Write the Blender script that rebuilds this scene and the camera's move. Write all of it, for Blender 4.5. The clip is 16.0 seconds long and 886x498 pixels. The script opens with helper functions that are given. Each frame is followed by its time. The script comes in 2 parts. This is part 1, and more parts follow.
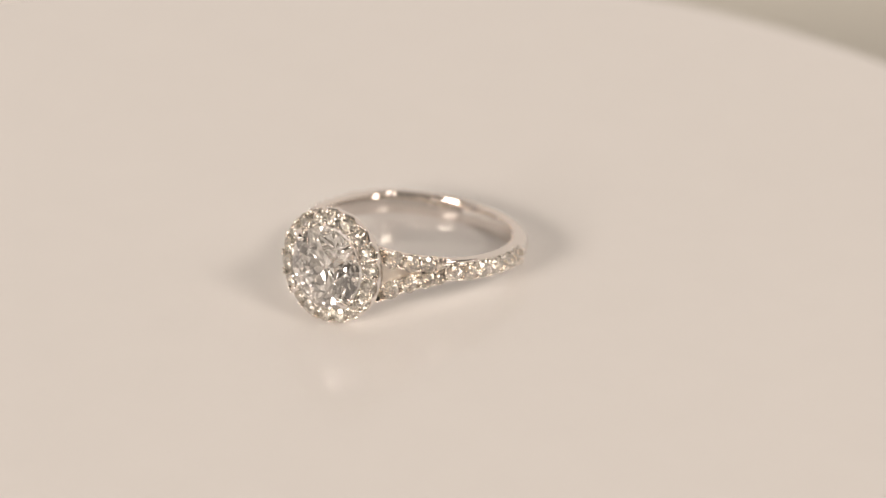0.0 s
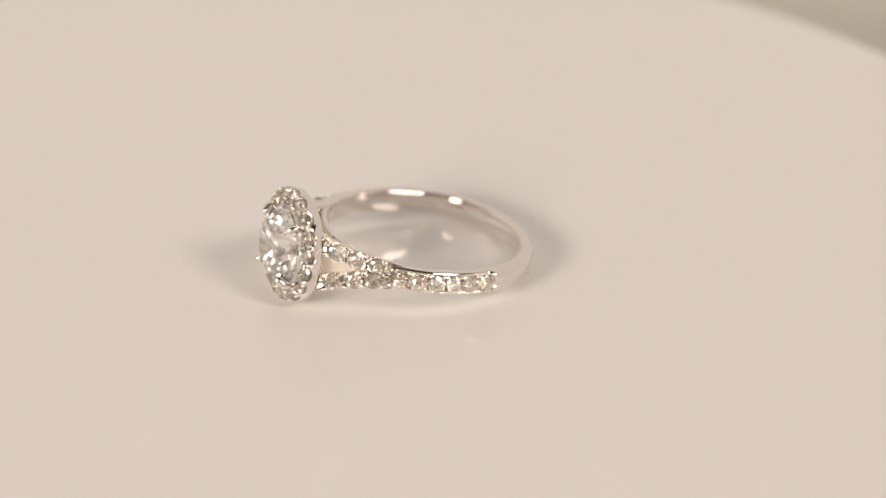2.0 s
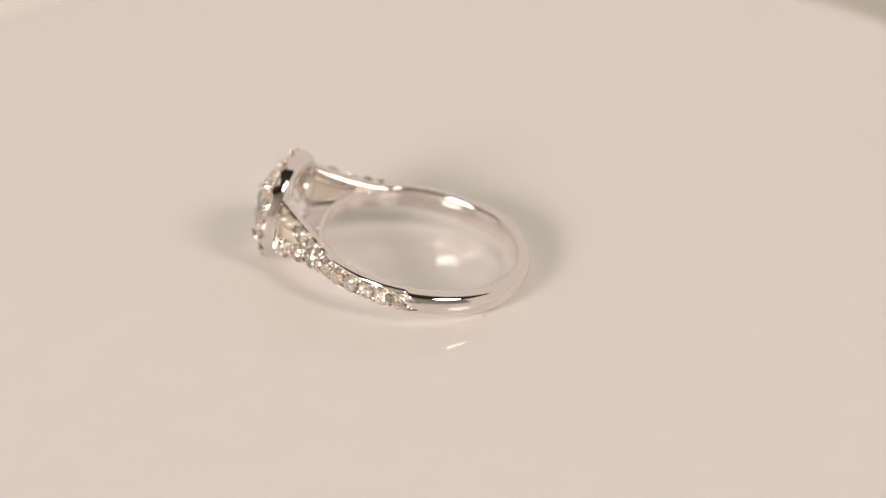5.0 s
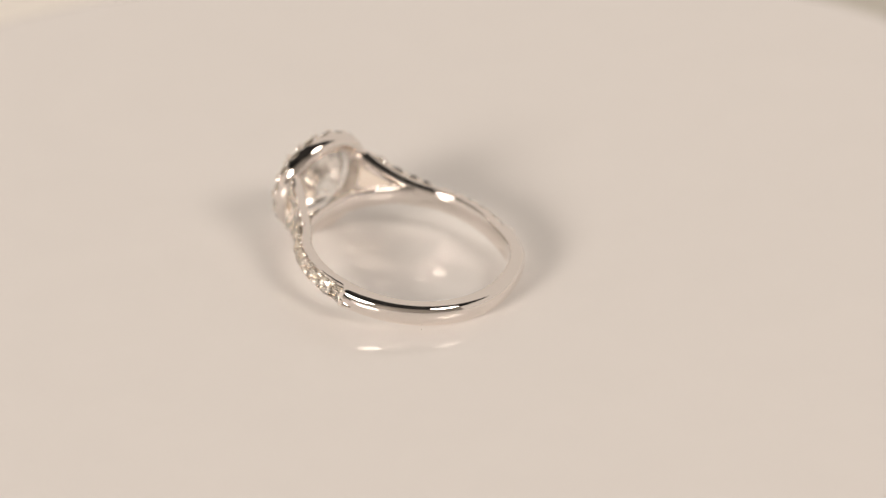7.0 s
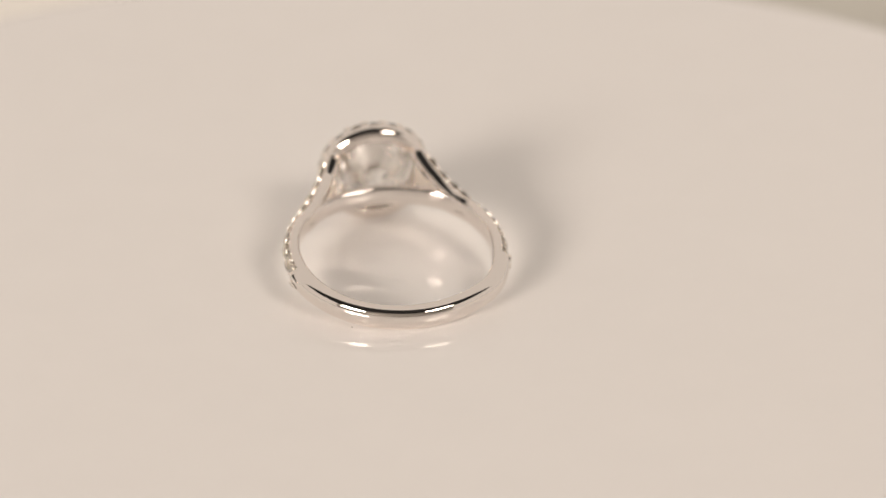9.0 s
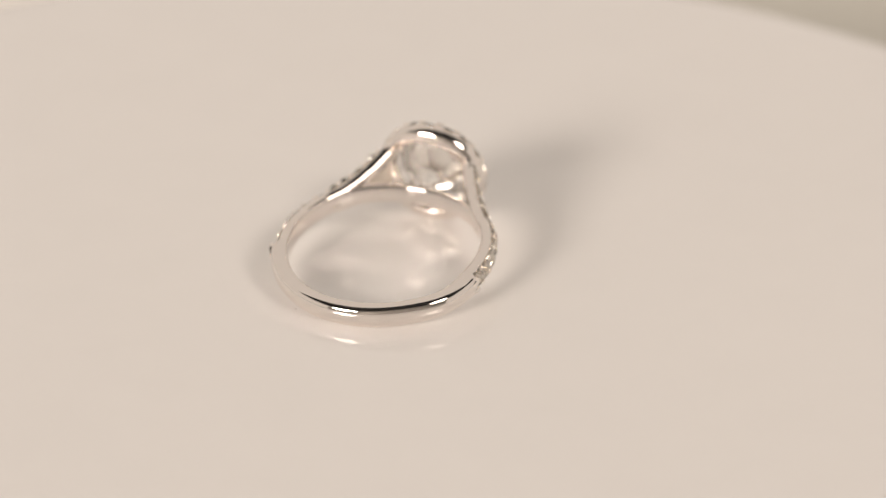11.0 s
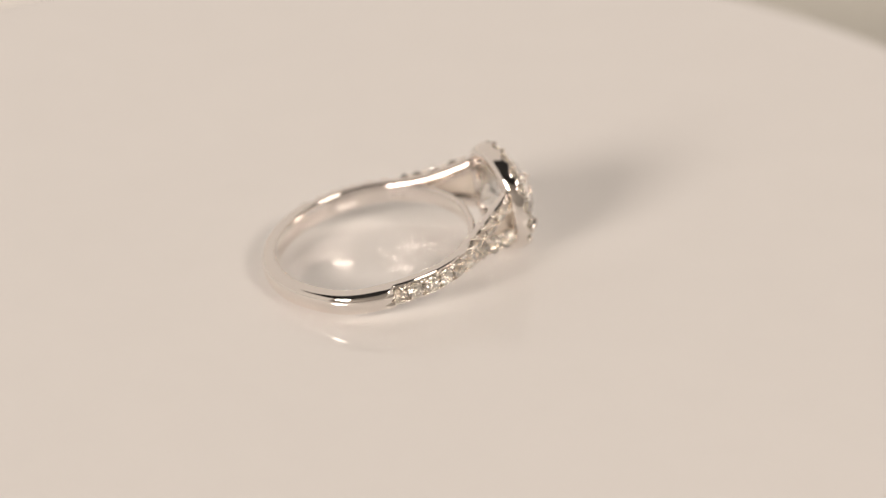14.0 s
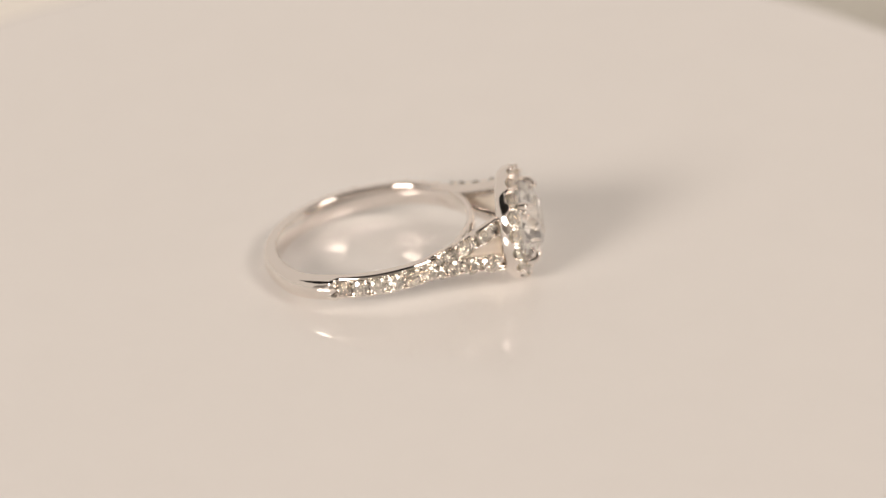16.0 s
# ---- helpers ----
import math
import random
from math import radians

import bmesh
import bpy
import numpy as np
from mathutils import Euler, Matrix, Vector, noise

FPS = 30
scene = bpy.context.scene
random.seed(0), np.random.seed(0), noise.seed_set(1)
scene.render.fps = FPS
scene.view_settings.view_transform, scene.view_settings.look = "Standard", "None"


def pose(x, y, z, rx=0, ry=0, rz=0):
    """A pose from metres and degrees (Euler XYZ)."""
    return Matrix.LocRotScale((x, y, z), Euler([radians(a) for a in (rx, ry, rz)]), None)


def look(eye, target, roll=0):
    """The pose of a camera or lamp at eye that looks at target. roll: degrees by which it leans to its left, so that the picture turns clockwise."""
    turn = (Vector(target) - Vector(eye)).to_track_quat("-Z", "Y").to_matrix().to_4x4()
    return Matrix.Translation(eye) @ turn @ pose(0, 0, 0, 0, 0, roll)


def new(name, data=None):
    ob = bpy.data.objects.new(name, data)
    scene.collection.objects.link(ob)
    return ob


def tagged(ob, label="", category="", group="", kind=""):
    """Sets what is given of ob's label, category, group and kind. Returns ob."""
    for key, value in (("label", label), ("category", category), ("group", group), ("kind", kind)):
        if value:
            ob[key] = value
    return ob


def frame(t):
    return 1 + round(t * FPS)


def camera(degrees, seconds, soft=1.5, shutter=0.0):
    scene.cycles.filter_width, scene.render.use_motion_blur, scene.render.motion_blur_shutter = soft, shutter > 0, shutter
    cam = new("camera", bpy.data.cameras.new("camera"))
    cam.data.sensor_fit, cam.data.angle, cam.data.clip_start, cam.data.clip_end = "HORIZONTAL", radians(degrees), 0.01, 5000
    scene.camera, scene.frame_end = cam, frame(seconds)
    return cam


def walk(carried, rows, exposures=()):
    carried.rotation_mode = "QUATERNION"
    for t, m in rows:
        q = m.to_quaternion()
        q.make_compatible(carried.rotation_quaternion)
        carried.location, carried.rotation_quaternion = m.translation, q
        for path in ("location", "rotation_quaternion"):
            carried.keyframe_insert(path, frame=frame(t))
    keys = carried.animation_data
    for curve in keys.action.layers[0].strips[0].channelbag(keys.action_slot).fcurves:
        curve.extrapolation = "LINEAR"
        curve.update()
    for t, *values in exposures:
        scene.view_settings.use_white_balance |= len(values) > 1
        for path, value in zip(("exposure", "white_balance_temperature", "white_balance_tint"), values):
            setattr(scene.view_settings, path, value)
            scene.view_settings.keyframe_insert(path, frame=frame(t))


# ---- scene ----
TURN = 15.0          # degrees a second, clockwise from above
SECONDS = 16.0
MM = 0.001

cam = camera(14.0, SECONDS, soft=1.5)
EYE = Vector((3.996, -284.26, 146.84)) * MM
cam_pose = Matrix.Translation(EYE) @ pose(0, 0, 0, 90 - 27.0, 0, 0)
walk(cam, [(0.0, cam_pose), (SECONDS, cam_pose)])
cam.data.dof.use_dof = True
cam.data.dof.focus_distance = 0.309
cam.data.dof.aperture_fstop = 17.0

# ---- light: two wide lamps on either side of the camera in a dim room ----
world = bpy.data.worlds.new("room")
scene.world = world
world.use_nodes = True
world.node_tree.nodes["Background"].inputs["Color"].default_value = (1.0, 0.865, 0.752, 1)
world.node_tree.nodes["Background"].inputs["Strength"].default_value = 0.70
scene.view_settings.exposure = -0.052
scene.cycles.blur_glossy = 0.1
scene.cycles.max_bounces, scene.cycles.transmission_bounces, scene.cycles.glossy_bounces = 32, 32, 16


def area_lamp(name, azimuth, elevation, distance, size_x, size_y, power, colour):
    a, e = radians(azimuth), radians(elevation)
    eye = Vector((math.cos(a) * math.cos(e), math.sin(a) * math.cos(e), math.sin(e))) * distance
    data = bpy.data.lights.new(name, "AREA")
    data.shape, data.size, data.size_y, data.energy, data.color = "ELLIPSE", size_x, size_y, power, colour
    ob = new(name, data)
    ob.matrix_basis = look(eye, (0, 0, 0))
    return ob


WARM = (1.0, 0.86, 0.745)
area_lamp("lamp_left", 231, 20.5, 5.0, 2.0, 1.2, 212.0, WARM)
area_lamp("lamp_right", 316, 40, 5.0, 1.95, 1.5, 92.0, WARM)


# ---- materials ----
def material(name, colour, rough, metallic=0.0, ior=1.45, transmission=0.0, grain=0.0, grain_size=0.002, bump=0.0, coat=0.0):
    m = bpy.data.materials.new(name)
    m.use_nodes = True
    nodes, links = m.node_tree.nodes, m.node_tree.links
    b = nodes["Principled BSDF"]
    b.inputs["Base Color"].default_value = (*colour, 1)
    b.inputs["Roughness"].default_value = rough
    b.inputs["Metallic"].default_value = metallic
    b.inputs["IOR"].default_value = ior
    b.inputs["Transmission Weight"].default_value = transmission
    b.inputs["Coat Weight"].default_value = coat
    b.inputs["Coat Roughness"].default_value = 0.05
    if grain:
        co = nodes.new("ShaderNodeTexCoord")
        fine, broad = nodes.new("ShaderNodeTexNoise"), nodes.new("ShaderNodeTexNoise")
        fine.inputs["Scale"].default_value, broad.inputs["Scale"].default_value = 1 / grain_size, 0.12 / grain_size
        fine.inputs["Detail"].default_value = broad.inputs["Detail"].default_value = 4
        add = nodes.new("ShaderNodeMath")
        add.operation = "ADD"
        ramp = nodes.new("ShaderNodeMapRange")
        ramp.inputs["From Min"].default_value, ramp.inputs["From Max"].default_value = 0.6, 1.4
        ramp.inputs["To Min"].default_value, ramp.inputs["To Max"].default_value = 1 - grain, 1 + grain
        mul = nodes.new("ShaderNodeMix")
        mul.data_type, mul.blend_type = "RGBA", "MULTIPLY"
        mul.inputs["Factor"].default_value = 1
        mul.inputs["A"].default_value = (*colour, 1)
        rough_ramp = nodes.new("ShaderNodeMapRange")
        rough_ramp.inputs["To Min"].default_value, rough_ramp.inputs["To Max"].default_value = rough * 0.7, rough * 1.3
        for n in (fine, broad):
            links.new(co.outputs["Object"], n.inputs["Vector"])
        links.new(fine.outputs["Fac"], add.inputs[0])
        links.new(broad.outputs["Fac"], add.inputs[1])
        links.new(add.outputs[0], ramp.inputs["Value"])
        links.new(ramp.outputs[0], mul.inputs["B"])
        links.new(mul.outputs["Result"], b.inputs["Base Color"])
        links.new(broad.outputs["Fac"], rough_ramp.inputs["Value"])
        links.new(rough_ramp.outputs[0], b.inputs["Roughness"])
        if bump:
            bp = nodes.new("ShaderNodeBump")
            bp.inputs["Strength"].default_value, bp.inputs["Distance"].default_value = bump, 0.00001
            links.new(fine.outputs["Fac"], bp.inputs["Height"])
            links.new(bp.outputs["Normal"], b.inputs["Normal"])
    return m


GOLD = material("polished_white_gold", (0.86, 0.82, 0.785), 0.035, metallic=1.0, grain=0.015, grain_size=0.0012, bump=0.05)
SATIN = material("satin_white_gold", (0.84, 0.80, 0.74), 0.62, metallic=1.0, grain=0.05, grain_size=0.0006, bump=0.2)
BEAD = material("bright_white_gold", (0.92, 0.885, 0.84), 0.07, metallic=1.0)
DIAMOND = material("diamond", (1.0, 0.99, 0.965), 0.0, ior=2.417, transmission=1.0)
MELEE = material("small_diamond", (1.0, 0.98, 0.90), 0.0, ior=2.417, transmission=1.0)
PLATE = material("glossy_white_acrylic", (0.80, 0.795, 0.79), 0.10, ior=1.40, grain=0.012, grain_size=0.006, bump=0.02)
BASE = material("matt_grey_plastic", (0.35, 0.34, 0.33), 0.6, grain=0.03)
TABLE = material("white_laminate", (0.88, 0.865, 0.82), 0.45, grain=0.02, grain_size=0.01, bump=0.1)
FLOORING = material("grey_lino", (0.22, 0.21, 0.20), 0.6, grain=0.06, grain_size=0.03)
WALL = material("dark_paint", (0.02, 0.02, 0.021), 0.9, grain=0.05, grain_size=0.05)
PALE = material("grey_paint", (0.42, 0.405, 0.385), 0.9, grain=0.03, grain_size=0.05)
SHEET = material("taupe_darkening", (0.66, 0.65, 0.595), 0.7, grain=0.02, grain_size=0.004, bump=0.1)
DUST = material("dark_dust", (0.05, 0.04, 0.03), 0.9)


# ---- mesh helpers ----
def mesh_of(name, bm, mat, smooth=True):
    bmesh.ops.recalc_face_normals(bm, faces=bm.faces)
    me = bpy.data.meshes.new(name)
    bm.to_mesh(me)
    bm.free()
    me.materials.append(mat)
    for p in me.polygons:
        p.use_smooth = smooth
    return me


def part(name, bm, mat, parent, label="", smooth=True):
    ob = new(name, mesh_of(name, bm, mat, smooth) if isinstance(bm, bmesh.types.BMesh) else bm)
    ob.parent = parent
    return tagged(ob, label)


def rings_mesh(rings, closed=True, caps=False):
    """Skin over rows of points; closed joins the last row to the first."""
    bm = bmesh.new()
    rows = [[bm.verts.new(Vector(p) * MM) for p in ring] for ring in rings]
    n = len(rows[0])
    for i in range(len(rows) if closed else len(rows) - 1):
        a, b = rows[i], rows[(i + 1) % len(rows)]
        for k in range(n):
            bm.faces.new((a[k], a[(k + 1) % n], b[(k + 1) % n], b[k]))
    if caps and not closed:
        bm.faces.new(rows[0])
        bm.faces.new(rows[-1])
    return bm


def lathe(profile, steps=96):
    """Turn a closed profile of (x, r) about the x axis."""
    return rings_mesh([[(x, r * math.cos(a), r * math.sin(a)) for x, r in profile]
                       for a in (2 * math.pi * i / steps for i in range(steps))])


def ramp(v, stops):
    """Smooth steps between (value, result) stops."""
    if v <= stops[0][0]:
        return stops[0][1]
    for (a, p), (b, q) in zip(stops, stops[1:]):
        if v <= b:
            t = (v - a) / (b - a)
            return p + (q - p) * t * t * (3 - 2 * t)
    return stops[-1][1]


def rounded(points, radius, steps=4):
    """Round the corners of a closed polygon in the plane."""
    out = []
    for i, p in enumerate(points):
        p = Vector(p)
        a, b = Vector(points[i - 1]), Vector(points[(i + 1) % len(points)])
        r = min(radius, (a - p).length * 0.45, (b - p).length * 0.45)
        s, e = p + (a - p).normalized() * r, p + (b - p).normalized() * r
        for k in range(steps + 1):
            t = k / steps
            out.append(tuple(s * (1 - t) ** 2 + p * 2 * t * (1 - t) + e * t * t))
    return out


def brilliant(radius, table=0.56, lower=0.42, depth=0.82, crown=0.30, girdle=0.04):
    """A round brilliant about z, girdle at 0, table up."""
    pts = []
    q = math.pi / 8
    for k in range(8):
        a = k * 2 * q
        pts.append((table * math.cos(a), table * math.sin(a), crown))
        x = 0.79 * math.cos(q)
        pts.append((0.79 * math.cos(a + q), 0.79 * math.sin(a + q), crown * (1 - x) / (1 - table)))
        x = lower * math.cos(q)
        pts.append((lower * math.cos(a + q), lower * math.sin(a + q), -girdle - depth * (1 - x)))
    for k in range(16):
        for z in (0, -girdle):
            pts.append((math.cos(k * q), math.sin(k * q), z))
    for k in range(8):
        pts.append((0.04 * math.cos(k * 2 * q), 0.04 * math.sin(k * 2 * q), -girdle - depth * 0.96))
    bm = bmesh.new()
    for p in pts:
        bm.verts.new(Vector(p) * radius * MM)
    found = bmesh.ops.convex_hull(bm, input=bm.verts)
    loose = [v for v in bm.verts if not v.link_faces]
    bmesh.ops.delete(bm, geom=loose, context="VERTS")
    bmesh.ops.dissolve_limit(bm, angle_limit=radians(0.5), verts=bm.verts, edges=bm.edges)
    return bm


def bead(radius, length):
    """A worn bead of metal along z, flat at its foot."""
    bm = bmesh.new()
    bmesh.ops.create_uvsphere(bm, u_segments=12, v_segments=8, radius=radius * MM)
    for v in bm.verts:
        if v.co.z < 0:
            v.co.z *= length / radius
        else:
            v.co.z *= 0.85
    return bm


def aimed(place, normal, spin=0.0):
    """A pose in millimetres whose z axis is the given normal."""
    return Matrix.Translation(Vector(place) * MM) @ Vector(normal).to_track_quat("Z", "Y").to_matrix().to_4x4() @ Matrix.Rotation(spin, 4, "Z")


# ---- the table and the room ----
def box_mesh(size, centre=(0, 0, 0)):
    bm = bmesh.new()
    bmesh.ops.create_cube(bm, size=1)
    for v in bm.verts:
        v.co = Vector((v.co.x * size[0] + centre[0], v.co.y * size[1] + centre[1], v.co.z * size[2] + centre[2]))
    return bm


DROP = 0.032
FLOOR = -0.9
bm = box_mesh((13, 8.3, 0.1), (0, -0.4, FLOOR - 0.05))
tagged(new("floor", mesh_of("floor", bm, FLOORING, False)), "plain grey floor of the dim room", "floor", kind="structure")

table = tagged(new("table"), "pale matt laminate table under the turntable", "table")
bm = box_mesh((1.6, 1.2, 0.03), (0, 0.1, -DROP - 0.015))
bmesh.ops.bevel(bm, geom=bm.edges[:], offset=0.003, segments=3, affect="EDGES")
part("tabletop", bm, TABLE, table, smooth=False)
for x in (-0.72, 0.72):
    for y in (-0.42, 0.62):
        bm = box_mesh((0.05, 0.05, -DROP - 0.03 - FLOOR), (x, y, (FLOOR - DROP - 0.03) / 2))
        bmesh.ops.bevel(bm, geom=bm.edges[:], offset=0.004, segments=2, affect="EDGES")
        part("leg", bm, BASE, table, smooth=False)

# an added taupe sheet, only there to make the table's right side darker
bm = box_mesh((0.62, 0.55, 0.002), (0.322, 0.35, -DROP + 0.001))
bmesh.ops.bevel(bm, geom=bm.edges[:], offset=0.0006, segments=2, affect="EDGES")
tagged(new("darkening_sheet", mesh_of("darkening_sheet", bm, SHEET, False)), "added flat taupe sheet that darkens the table beside the turntable", "board")
tagged(new("wall_south", mesh_of("wall_south", box_mesh((13, 0.1, 5.0), (0, -4.6, 1.6)), PALE, False)), "plain grey wall of the room behind the camera", "wall", kind="structure")
bm = box_mesh((13, 5.0, 0.1), (0, -2.05, 4.15))
tagged(new("ceiling", mesh_of("ceiling", bm, WALL, False)), "dark ceiling of the dim room", "ceiling", kind="structure")

turntable = tagged(new("turntable"), "glossy white oval turntable plate carrying the ring", "turntable")


def plate_radius(a):
    worn = 0.9 * math.exp(-((a - radians(168)) / 0.22) ** 2) + 0.55 * math.exp(-((a - radians(230)) / 0.18) ** 2)
    return worn + 71.23 - 1.25 * math.cos(a) - 0.33 * math.sin(a) + 0.57 * math.cos(2 * a) - 3.54 * math.sin(2 * a)


def plate():
    steps = 256
    rim = [(0.0, 0.0), (-1.2, 0.0), (-0.55, -0.12), (-0.15, -0.5), (0.0, -1.1), (-0.15, -2.2), (-0.6, -2.9), (-1.4, -3.0)]
    bm = bmesh.new()
    rows = []
    for dr, z in rim[1:]:
        rows.append([bm.verts.new(Vector(((plate_radius(a) + dr) * math.cos(a), (plate_radius(a) + dr) * math.sin(a), z)) * MM)
                     for a in (2 * math.pi * i / steps for i in range(steps))])
    for p, q in zip(rows, rows[1:]):
        for k in range(steps):
            bm.faces.new((p[k], p[(k + 1) % steps], q[(k + 1) % steps], q[k]))
    bm.faces.new(rows[0])
    bm.faces.new(rows[-1])
    return bm


disc = part("plate", plate(), PLATE, turntable, "glossy white oval plate")
for p in disc.data.polygons:
    p.use_smooth = len(p.vertices) == 4      # the top is flat, its rim rounded
bm = bmesh.new()
bmesh.ops.create_cone(bm, cap_ends=True, segments=96, radius1=0.042, radius2=0.040, depth=DROP - 0.003)
for v in bm.verts:
    v.co.z -= (DROP + 0.003) / 2
part("drive_base", bm, BASE, turntable, "matt grey drum under the plate", False)

bm = bmesh.new()
bmesh.ops.create_icosphere(bm, subdivisions=2, radius=0.000045)
for v in bm.verts:
    v.co *= 1 + 0.3 * noise.noise(v.co * 30000)
dust = tagged(new("dust_speck", mesh_of("dust_speck", bm, DUST)), "tiny dark speck of dust on the plate", "dust")
DUST_AT = Matrix.Translation((0.01045, 0.00505, 0.00004))

# ---- the ring: x towards the stone, z along the finger ----
TILT, HEADING = 10.1, -125.0
RING_AT = pose(0, 0, 0, 0, -TILT, HEADING)
g = radians(35.0)
RING_AT.translation = Vector((math.sin(g) * 1.75 + math.cos(g) * 0.5, math.cos(g) * 1.75 - math.sin(g) * 0.5, 2.77)) * MM
ring = tagged(new("diamond_ring"), "white gold halo ring with round diamonds, lying on its side", "ring")

INNER = 8.5
NARROW = 0.982      # the band is a little narrower across than along


def shank():
    rings = []
    steps = 288
    for i in range(steps):
        p = 2 * math.pi * i / steps
        a = abs(math.degrees(math.atan2(math.sin(p), math.cos(p))))
        outer = ramp(a, [(38, 9.25), (52, 9.62), (104.5, 9.66), (107.5, 10.28), (180, 10.4)])
        half = ramp(a, [(35, 0.90), (60, 1.04), (112, 1.06), (180, 1.08)])
        square = ramp(a, [(104, 0.35), (114, 0.56)])
        inner = ramp(a, [(92, INNER), (160, 8.92)])
        mid = inner + ramp(a, [(104, 0.45), (114, 0.40)])
        flat = ramp(a, [(8, 0.55), (58, 0.0)])      # the band is flattened under the head
        seat = ramp(a, [(46, 0.0), (50, 0.6), (104, 0.6), (106, 0.0)])      # the cut that holds the row of stones
        sec = []
        for k in range(21):
            u = math.pi * (k / 20 - 0.5)
            c, v = abs(math.cos(u)), math.sin(u)
            z = half * math.copysign(abs(v) ** 0.94, v)
            sec.append((mid + c ** square * (outer - mid) - max(0.0, 1 - abs(z) / 0.68) * seat, z))
        # a nearly flat inside with softly rounded edges
        edge = 0.30
        for k in range(6):
            u = math.pi / 10 * k
            sec.append((inner + 0.09 + edge * (1 - math.sin(u)), half - edge * (1 - math.cos(u))))
        for k in range(1, 8):
            z = (half - edge) * (1 - k / 4)
            sec.append((inner + 0.09 * (z / (half - edge)) ** 2, z))
        for k in range(5, -1, -1):
            u = math.pi / 10 * k
            sec.append((inner + 0.09 + edge * (1 - math.sin(u)), -half + edge * (1 - math.cos(u))))
        # one side of the band is pressed outwards a little
        flat -= 0.34 * math.exp(-((a - 128) / 16) ** 2) if math.sin(p) < 0 else 0.0
        rings.append([((r - flat) * math.cos(p), (r - flat) * math.sin(p) * NARROW, z) for r, z in sec])
    return rings_mesh(rings)


part("shank", shank(), GOLD, ring, "polished plain white gold band")

STRAND = [(3.6, 8.82, 0.30), (4.8, 8.15, 0.36), (5.98, 7.27, 0.50), (7.22, 6.5, 0.64), (8.77, 5.68, 0.95), (10.42, 4.87, 1.40), (11.62, 4.34, 1.83)]


def on_path(points, t):
    """A smooth path through the points; t from 0 to 1."""
    n = len(points) - 1
    i = min(int(t * n), n - 1)
    u = t * n - i
    p = [Vector(points[max(0, min(n, i + k))]) for k in (-1, 0, 1, 2)]
    return 0.5 * (2 * p[1] + (p[2] - p[0]) * u + (2 * p[0] - 5 * p[1] + 4 * p[2] - p[3]) * u * u + (3 * p[1] - p[0] - 3 * p[2] + p[3]) * u ** 3)


def strand_frame(t, side, up):
    p, q = on_path(STRAND, t), on_path(STRAND, min(1, t + 0.01))
    o = on_path(STRAND, max(0, t - 0.01))
    flip = Vector((1, side, up))
    p, tangent = p * flip, ((q - o) * flip).normalized()
    out = Vector((-tangent.y, tangent.x, 0)).normalized()
    if out.dot(p) < 0:
        out = -out
    out = (out + Vector((0, 0, up * -0.08 * t))).normalized()
    return p, tangent, out, tangent.cross(out).normalized()


def strand(side, up):
    rings = []
    for i in range(41):
        t = i / 40
        p, tangent, out, across = strand_frame(t, side, up)
        w, d = ramp(t, [(0, 0.72), (0.6, 0.80), (1, 0.90)]), ramp(t, [(0, 0.9), (1, 1.1)])
        sec = rounded([(-w * 0.92, -0.3), (-w * 0.76, 0), (0, -0.6), (w * 0.76, 0), (w * 0.92, -0.3), (w * 0.56, -d), (-w * 0.56, -d)], 0.5, 6)
        rings.append([tuple(p + across * x + out * (y - 0.12)) for x, y in sec])
    return rings_mesh(rings, closed=False, caps=True)


stone_mesh = mesh_of("pave_diamond", brilliant(0.80, table=0.54, lower=0.28, crown=0.31, depth=0.86), MELEE, False)
halo_mesh = mesh_of("halo_diamond", brilliant(0.80, table=0.54, lower=0.28, crown=0.31, depth=0.86), MELEE, False)
big_bead_mesh = mesh_of("halo_bead", bead(0.2, 0.45), BEAD)
bead_mesh = mesh_of("bead_prong", bead(0.165, 0.6), BEAD)
strand_stone_mesh = mesh_of("pave_diamond", brilliant(0.84, table=0.54, lower=0.28, crown=0.31, depth=0.86), MELEE, False)
small_stone_mesh = mesh_of("pave_diamond", brilliant(0.62, table=0.54, lower=0.28, crown=0.31, depth=0.86), MELEE, False)
rnd = random.Random(4)


def set_in(name, me, parent, place, normal):
    ob = part(name, me, None, parent)
    lean = Vector((rnd.uniform(-1, 1), rnd.uniform(-1, 1), rnd.uniform(-1, 1))) * 0.12
    ob.matrix_basis = aimed(place, Vector(normal).normalized() + lean, rnd.uniform(0, 0.7))
    return ob


def web(side):
    """The sheet of metal that closes the fork between two strands, set back from the stones."""
    rings = []
    for i in range(21):
        t = 0.30 + 0.68 * i / 20
        p, tangent, out, across = strand_frame(t, side, 1)
        out = Vector((out.x, out.y, 0)).normalized()
        front, back = p - out * 0.58, p - out * 0.86
        rings.append([(front.x, front.y, p.z * k) for k in (1, 0.5, 0, -0.5, -1)] + [(back.x, back.y, p.z * k) for k in (-1, -0.5, 0, 0.5, 1)])
    return rings_mesh(rings, closed=False, caps=True)


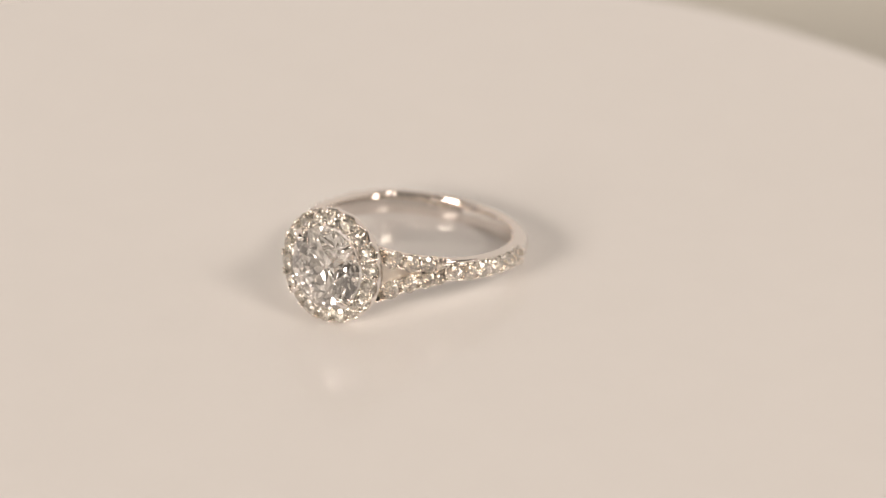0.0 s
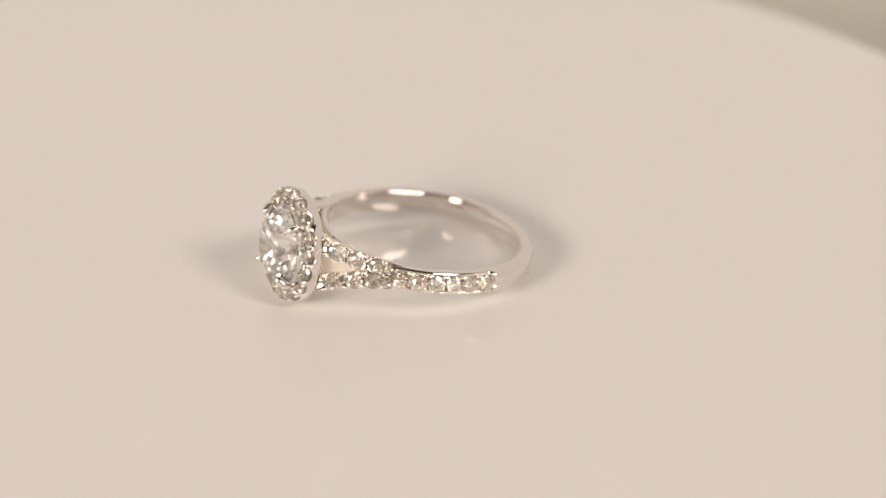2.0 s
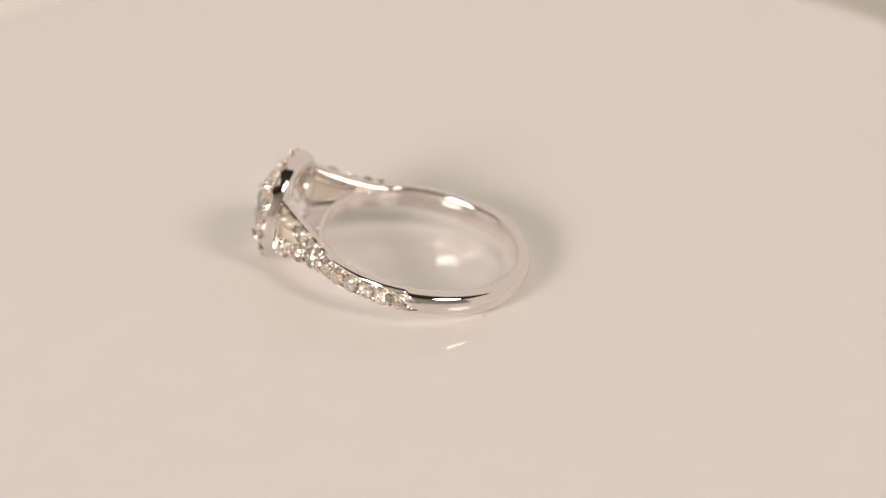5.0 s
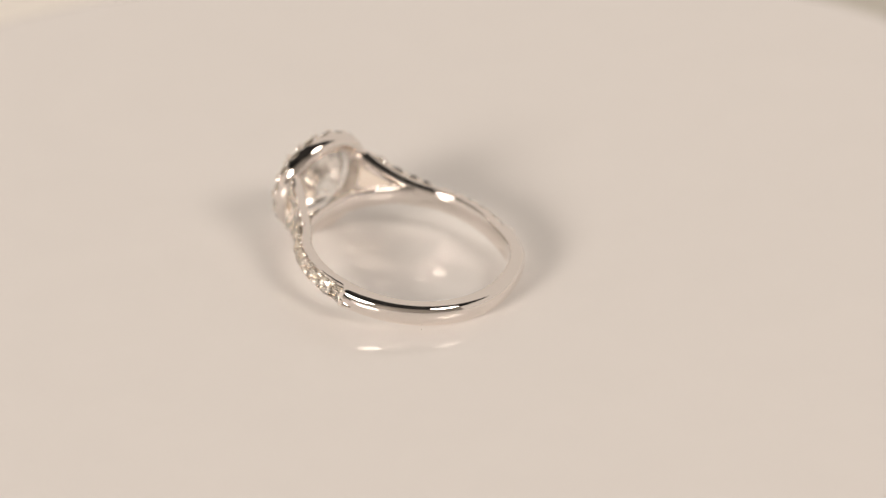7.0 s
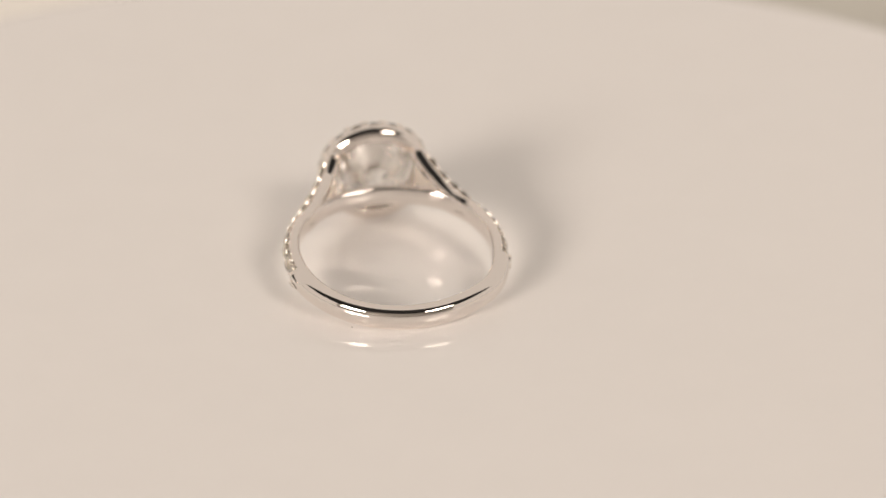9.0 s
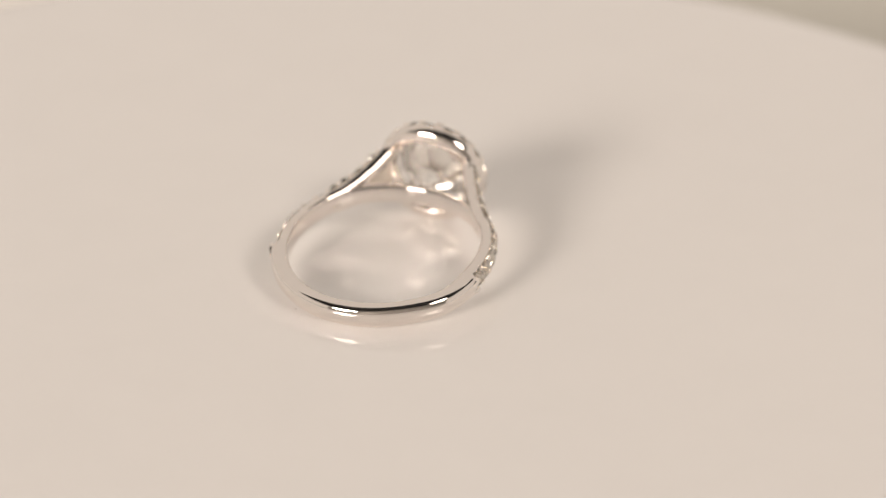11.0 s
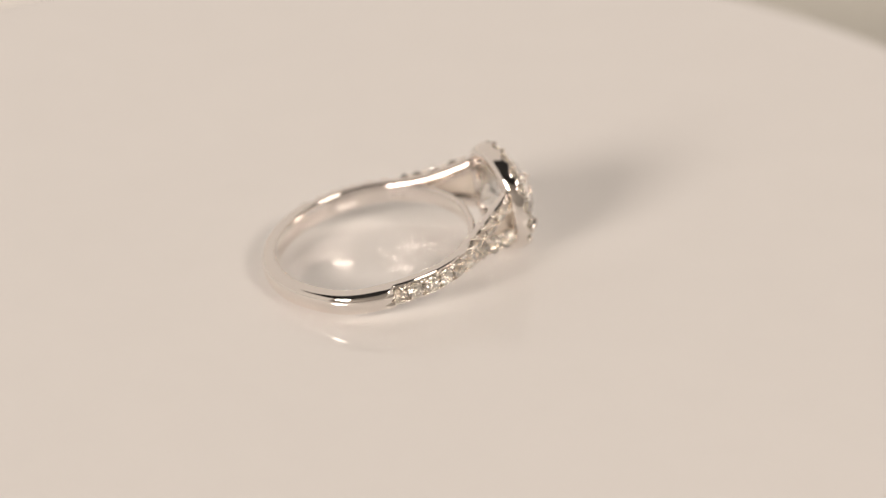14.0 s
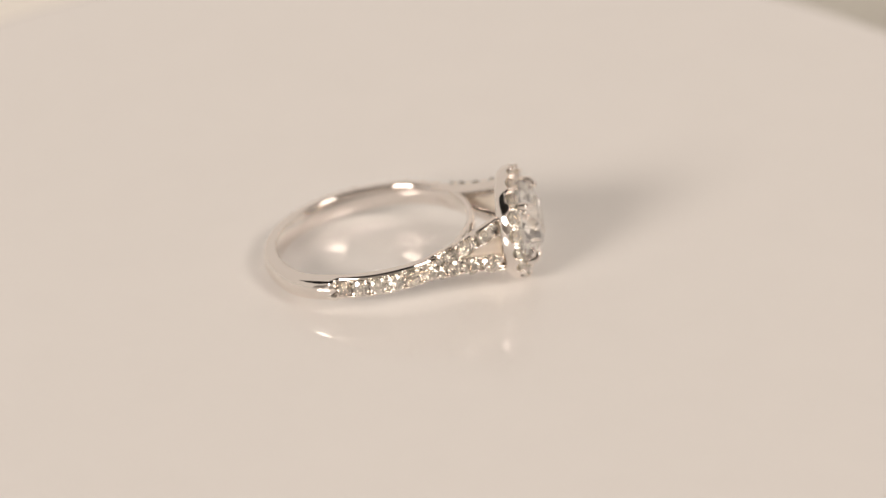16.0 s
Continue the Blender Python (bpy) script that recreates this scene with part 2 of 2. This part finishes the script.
def shoulder(side):
    part("gallery_web", web(side), SATIN, ring, "satin white gold sheet closing the fork of the shoulder", False)
    upper = None
    for up in (1, -1):
        s = part("shoulder", strand(side, up), GOLD, ring, "split shoulder strand set with small diamonds")
        upper = upper or s
        # three stones on the strand, nearest the head first
        for t in (0.815, 0.655, 0.50):
            p, tangent, out, across = strand_frame(t, side, up)
            set_in("pave_diamond", strand_stone_mesh, s, p + out * 0.04, out)
        p, tangent, out, across = strand_frame(0.365, side, up)
        set_in("pave_diamond", small_stone_mesh, s, p + Vector((0, 0, up * 0.1)) + out * 0.08, out)
        for t in (0.90, 0.735, 0.578, 0.43):
            p, tangent, out, across = strand_frame(t, side, up)
            for k in (-0.59, 0.59):
                for j in (-0.17, 0.17):
                    set_in("bead_prong", bead_mesh, s, p + across * k + tangent * j + out * 0.01, out)
    # single row round the band
    for a in (102.6, 93.4, 84.2, 75.0, 65.8, 56.6):
        n = Vector((math.cos(radians(a)), side * math.sin(radians(a)), 0))
        set_in("pave_diamond", stone_mesh, upper, (n.x * 9.78, n.y * 9.78 * NARROW, 0), n)
    for a in (107.2, 98.0, 88.8, 79.6, 70.4, 61.2, 52.2):
        n = Vector((math.cos(radians(a)), side * math.sin(radians(a)), 0))
        along = Vector((-n.y, n.x, 0))
        for z in (-0.72, 0.72):
            for k in (-0.17, 0.17):
                set_in("bead_prong", bead_mesh, upper, Vector((n.x * 9.77, n.y * 9.77 * NARROW, z)) + along * k, n + Vector((0, 0, z * 0.1)))


def pave_tip(side, up):
    """One of the two pointed cuts that end the row of stones."""
    def at(a, r, z):
        return Vector((r * math.cos(radians(a)), side * r * NARROW * math.sin(radians(a)), z * up)) * MM

    bm = bmesh.new()
    low, far = 10.05, bm.verts.new(at(112.6, 10.29, 0.34))
    rows = []
    for a, lift in ((105.6, 0.12), (108.0, 0.16)):
        rows.append([bm.verts.new(at(a, r, z)) for r, z in ((low, 0.12), (10.22 + lift, 0.2), (10.3 + lift, 0.42), (10.2 + lift, 0.66), (low, 0.74))])
    p, q = rows
    for k in range(5):
        bm.faces.new((p[k], p[(k + 1) % 5], q[(k + 1) % 5], q[k]))
        bm.faces.new((q[k], q[(k + 1) % 5], far))
    bm.faces.new(p)
    return bm


for side in (1, -1):
    for up in (1, -1):
        part("pave_tip", pave_tip(side, up), BEAD, ring, "bright pointed cut at the end of the stones", False)
shoulder(1)
shoulder(-1)

# the head: a polished cup with a scalloped rim of stones, open at the back
HALO = 18
CUP = rounded([(11.2, 3.75), (11.2, 4.32), (11.27, 4.56), (11.44, 4.78), (11.7, 4.94), (12.1, 5.04), (12.6, 5.08), (12.68, 4.88), (11.9, 4.28), (12.63, 3.7), (12.3, 3.5)], 0.16, 3)


def halo_cup():
    rings = []
    for i in range(HALO * 12):
        a = 2 * math.pi * i / (HALO * 12)
        cut = 0.34 * abs(math.sin(a * HALO / 2)) ** 1.5
        rings.append([(x - (cut if x > 12.3 and r > 4.5 else 0), r * math.cos(a), r * math.sin(a)) for x, r in CUP])
    return rings_mesh(rings)


cup = part("halo_cup", halo_cup(), GOLD, ring, "polished white gold halo cup with scalloped rim")
for k in range(HALO):
    a = 2 * math.pi * (k + 0.5) / HALO
    d = Vector((0, math.cos(a), math.sin(a)))
    set_in("halo_diamond", halo_mesh, cup, Vector((12.75, 0, 0)) + d * 4.28, Vector((1, 0, 0)) + d * 0.12)
    b = 2 * math.pi * k / HALO
    d = Vector((0, math.cos(b), math.sin(b)))
    across = Vector((1, 0, 0)).cross(d)
    for r, lean in ((4.88, 0.3), (3.72, -0.1)):
        for j in ((-0.18, 0.18) if r > 4 else (0.0,)):
            set_in("bead_prong", big_bead_mesh if r < 4 else bead_mesh, cup, Vector((12.9, 0, 0)) + d * r + across * j, Vector((1, 0, 0)) + d * lean)

centre = part("centre_diamond", brilliant(3.6, table=0.55, lower=0.27, crown=0.32, depth=0.86), DIAMOND, ring, "large round brilliant diamond", False)
centre.matrix_basis = aimed((13.38, 0, 0), (1, 0, 0), 0.55)


def claw(angle):
    """A wire that rises from the cup and bends over the stone's edge."""
    path = [(11.3, 3.6), (12.1, 3.65), (12.9, 3.72), (13.4, 3.78), (13.8, 3.68), (14.1, 3.3), (14.28, 2.95)]
    d = Vector((0, math.cos(angle), math.sin(angle)))
    across = Vector((1, 0, 0)).cross(d)
    rings = []
    n = 24
    for i in range(n + 1):
        t = i / n
        p3 = [(x, r, 0) for x, r in path]
        p, q = on_path(p3, t), on_path(p3, min(1, t + 0.02)) - on_path(p3, max(0, t - 0.02))
        q = Vector((q.x, q.y)).normalized()
        rad = 0.30 * (1 if t < 0.85 else math.sqrt(max(0.02, 1 - ((t - 0.85) / 0.15) ** 2)))
        normal = Vector((-q.y, q.x))
        rings.append([tuple(Vector((1, 0, 0)) * (p.x + normal.x * rad * math.cos(s)) + d * (p.y + normal.y * rad * math.cos(s)) + across * rad * math.sin(s))
                      for s in (2 * math.pi * k / 12 for k in range(12))])
    return rings_mesh(rings, closed=False, caps=True)


for k in range(4):
    part("claw", claw(math.pi / 4 + k * math.pi / 2), GOLD, ring)


# ---- motion ----
def motions():
    times = [i * 0.5 for i in range(int(SECONDS * 2) + 1)]
    for thing, at in ((turntable, Matrix.Identity(4)), (ring, RING_AT), (dust, DUST_AT)):
        walk(thing, [(t, pose(0, 0, 0, 0, 0, -TURN * t) @ at) for t in times])


motions()
